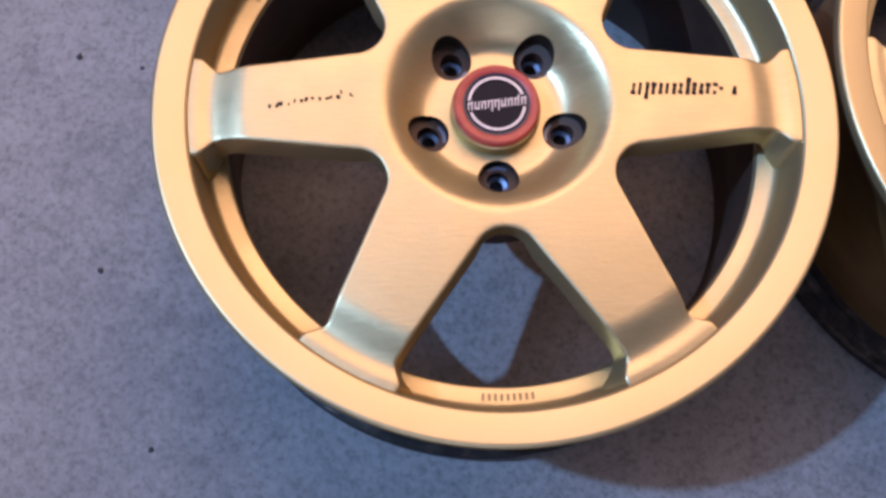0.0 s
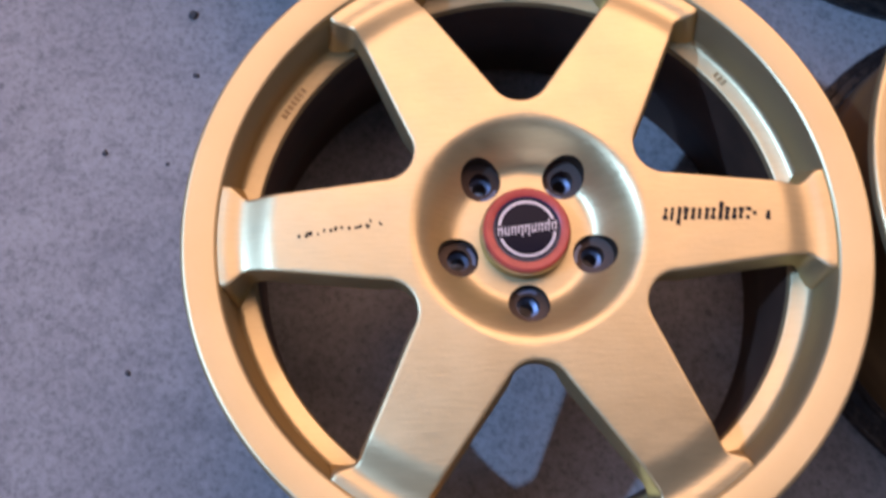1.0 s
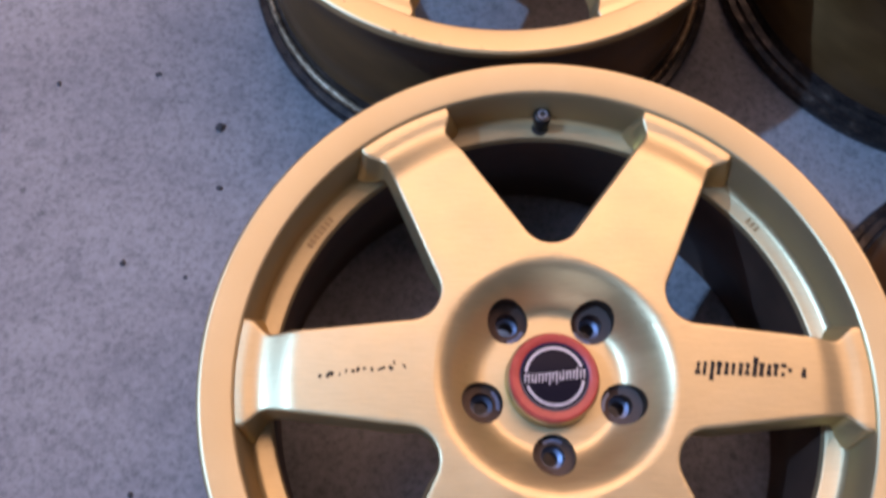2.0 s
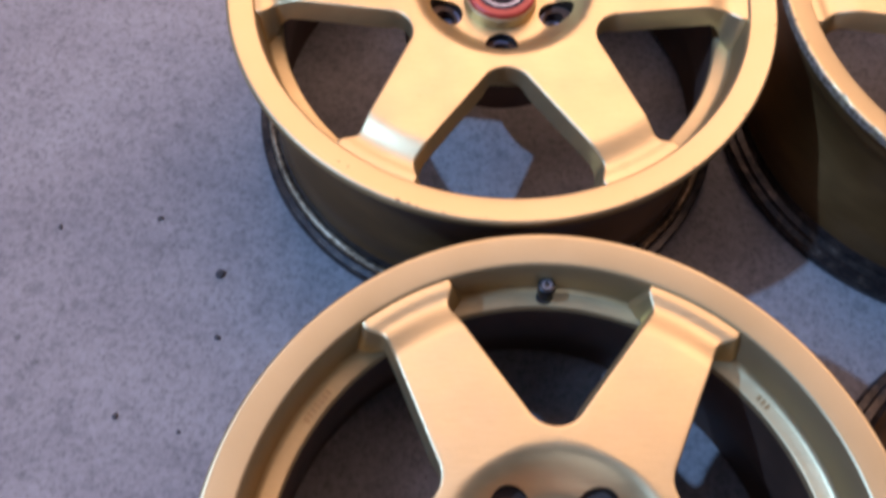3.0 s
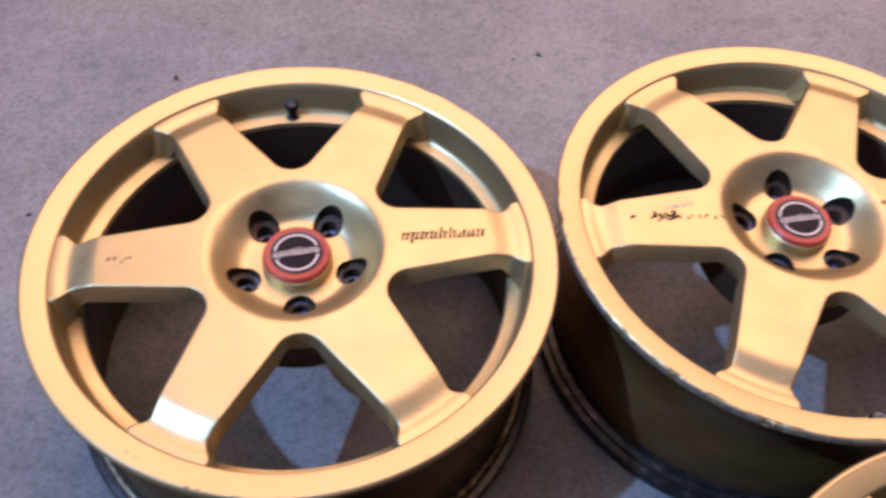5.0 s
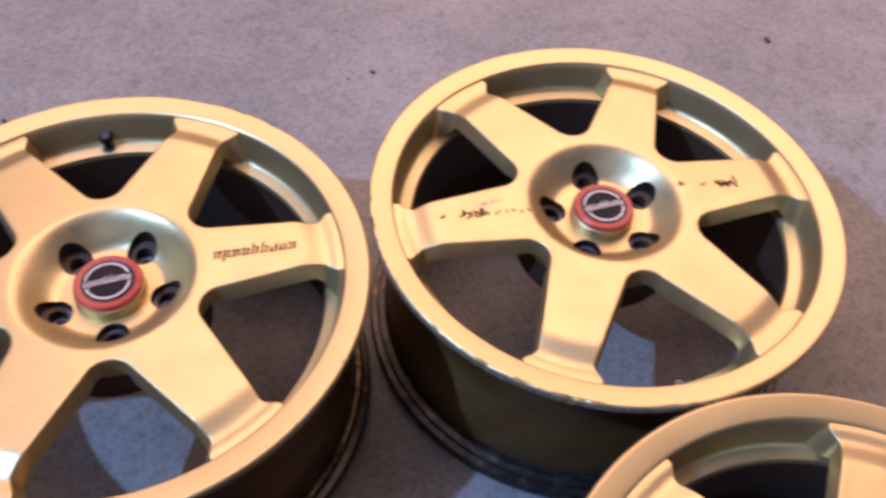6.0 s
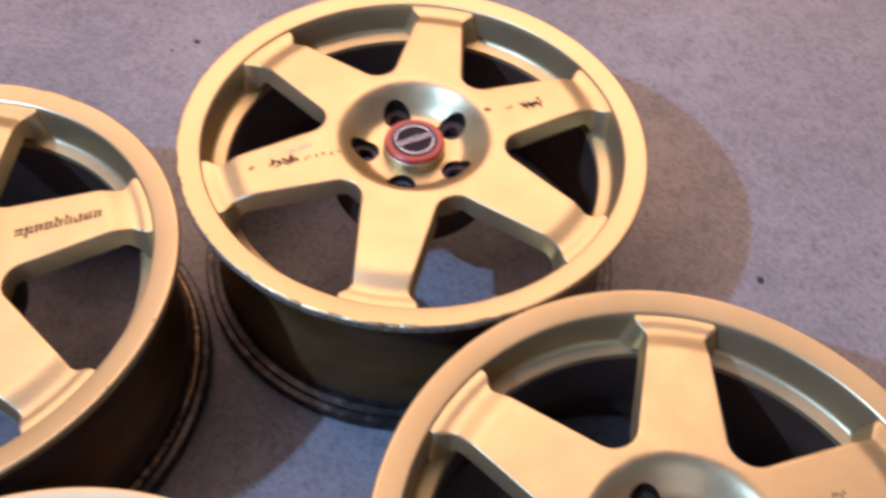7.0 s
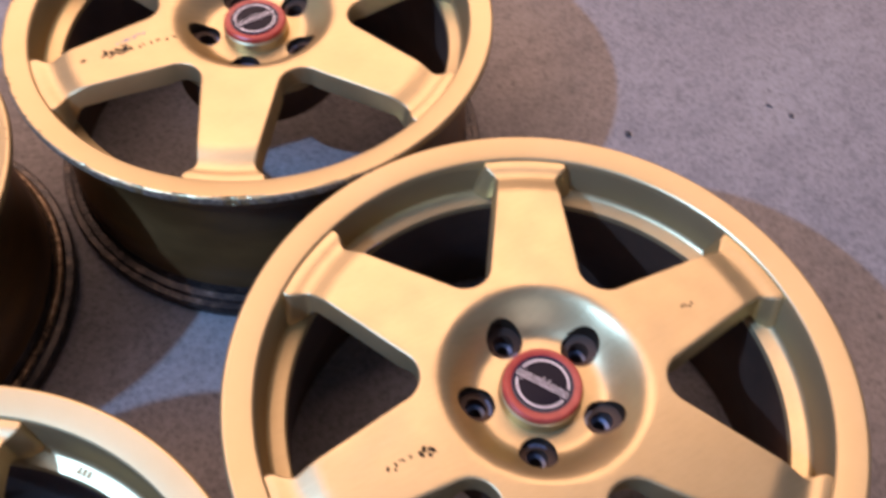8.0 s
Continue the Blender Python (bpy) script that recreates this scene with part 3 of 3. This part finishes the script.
wheel_d, face_d, rim_d = alloy_wheel(0.4783, 0.0135, 181.1, 0.0, 120, paint_d, "satin gold six-spoke alloy wheel with mostly worn-off lettering on concrete")
valve_stem(rim_d, 90)
decal(face_d, flecks(rng, 0.116, 0.136, 0.0014, 6, 0.0034), 0, 0.0095, -2.4)
decal(face_d, flecks(rng, 0.098, 0.110, 0.0020, 11, 0.0040), 0, 0.0095, -2.4)
decal(face_d, flecks(rng, -0.138, -0.127, 0.0016, 5, 0.0036), 0, 0.004)
stamp(rim_d, 292, 7)
worn = bmesh.new()
for i in range(64):
    a = radians(281 + 26 * (i + rng.uniform(-0.6, 0.6)) / 64)
    size = rng.uniform(0.0010, 0.0030) * (1 - 0.6 * abs(i / 32 - 1))
    box(worn, (0.1945 + 0.5 * size) * math.cos(a), (0.1945 + 0.5 * size) * math.sin(a), -0.0416, size, rng.uniform(0.0012, 0.0034), 0.0010, a + rng.uniform(-0.4, 0.4))
tagged(part("scuff", worn, scuff_lilac, rim_d, "ragged lilac patch of bare worn metal"), kind="stuff")


# ---- loose grit on the floor ----
def pebble(x, y, size, seed):
    bm = bmesh.new()
    bmesh.ops.create_icosphere(bm, subdivisions=2, radius=1.0)
    r = random.Random(seed)
    sx, sy, ang = r.uniform(0.7, 1.3), r.uniform(0.5, 0.9), r.uniform(0, 3)
    for v in bm.verts:
        d = 1 + 0.45 * noise.noise(v.co * 1.7 + Vector((seed * 3.1, 0, 0)))
        v.co = Vector((v.co.x * sx, v.co.y * sy, max(v.co.z, -0.35) * 0.55)) * d * size
    low = min(v.co.z for v in bm.verts)
    ob = new("pebble", mesh_of("pebble", bm, grit_dark, 60))
    ob.matrix_world = Matrix.Translation((x, y, -low - 0.0002)) @ Matrix.Rotation(ang, 4, "Z")
    return tagged(ob, "small dark crumb of grit on the concrete", "grit", "grit on the floor")


GRIT = ((-0.2893, 0.2815, 0.0060), (-0.3559, 0.3398, 0.0030), (-0.3653, 0.1406, 0.0038), (0.8211, 0.3052, 0.0062), (0.2943, 0.9481, 0.0042),
        (0.917, 0.924, 0.0060), (-0.208, 0.928, 0.0052), (0.257, 0.940, 0.0026), (-0.362, 0.700, 0.0032), (-0.452, 0.327, 0.0030),
        (-0.284, 0.217, 0.0034), (-0.332, -0.065, 0.0030), (-0.307, 0.128, 0.0024), (-0.280, -0.219, 0.0028), (1.006, 0.261, 0.0034), (1.019, 0.235, 0.0042))
for i, (px, py, ps) in enumerate(GRIT):
    pebble(px, py, ps, i + 1)
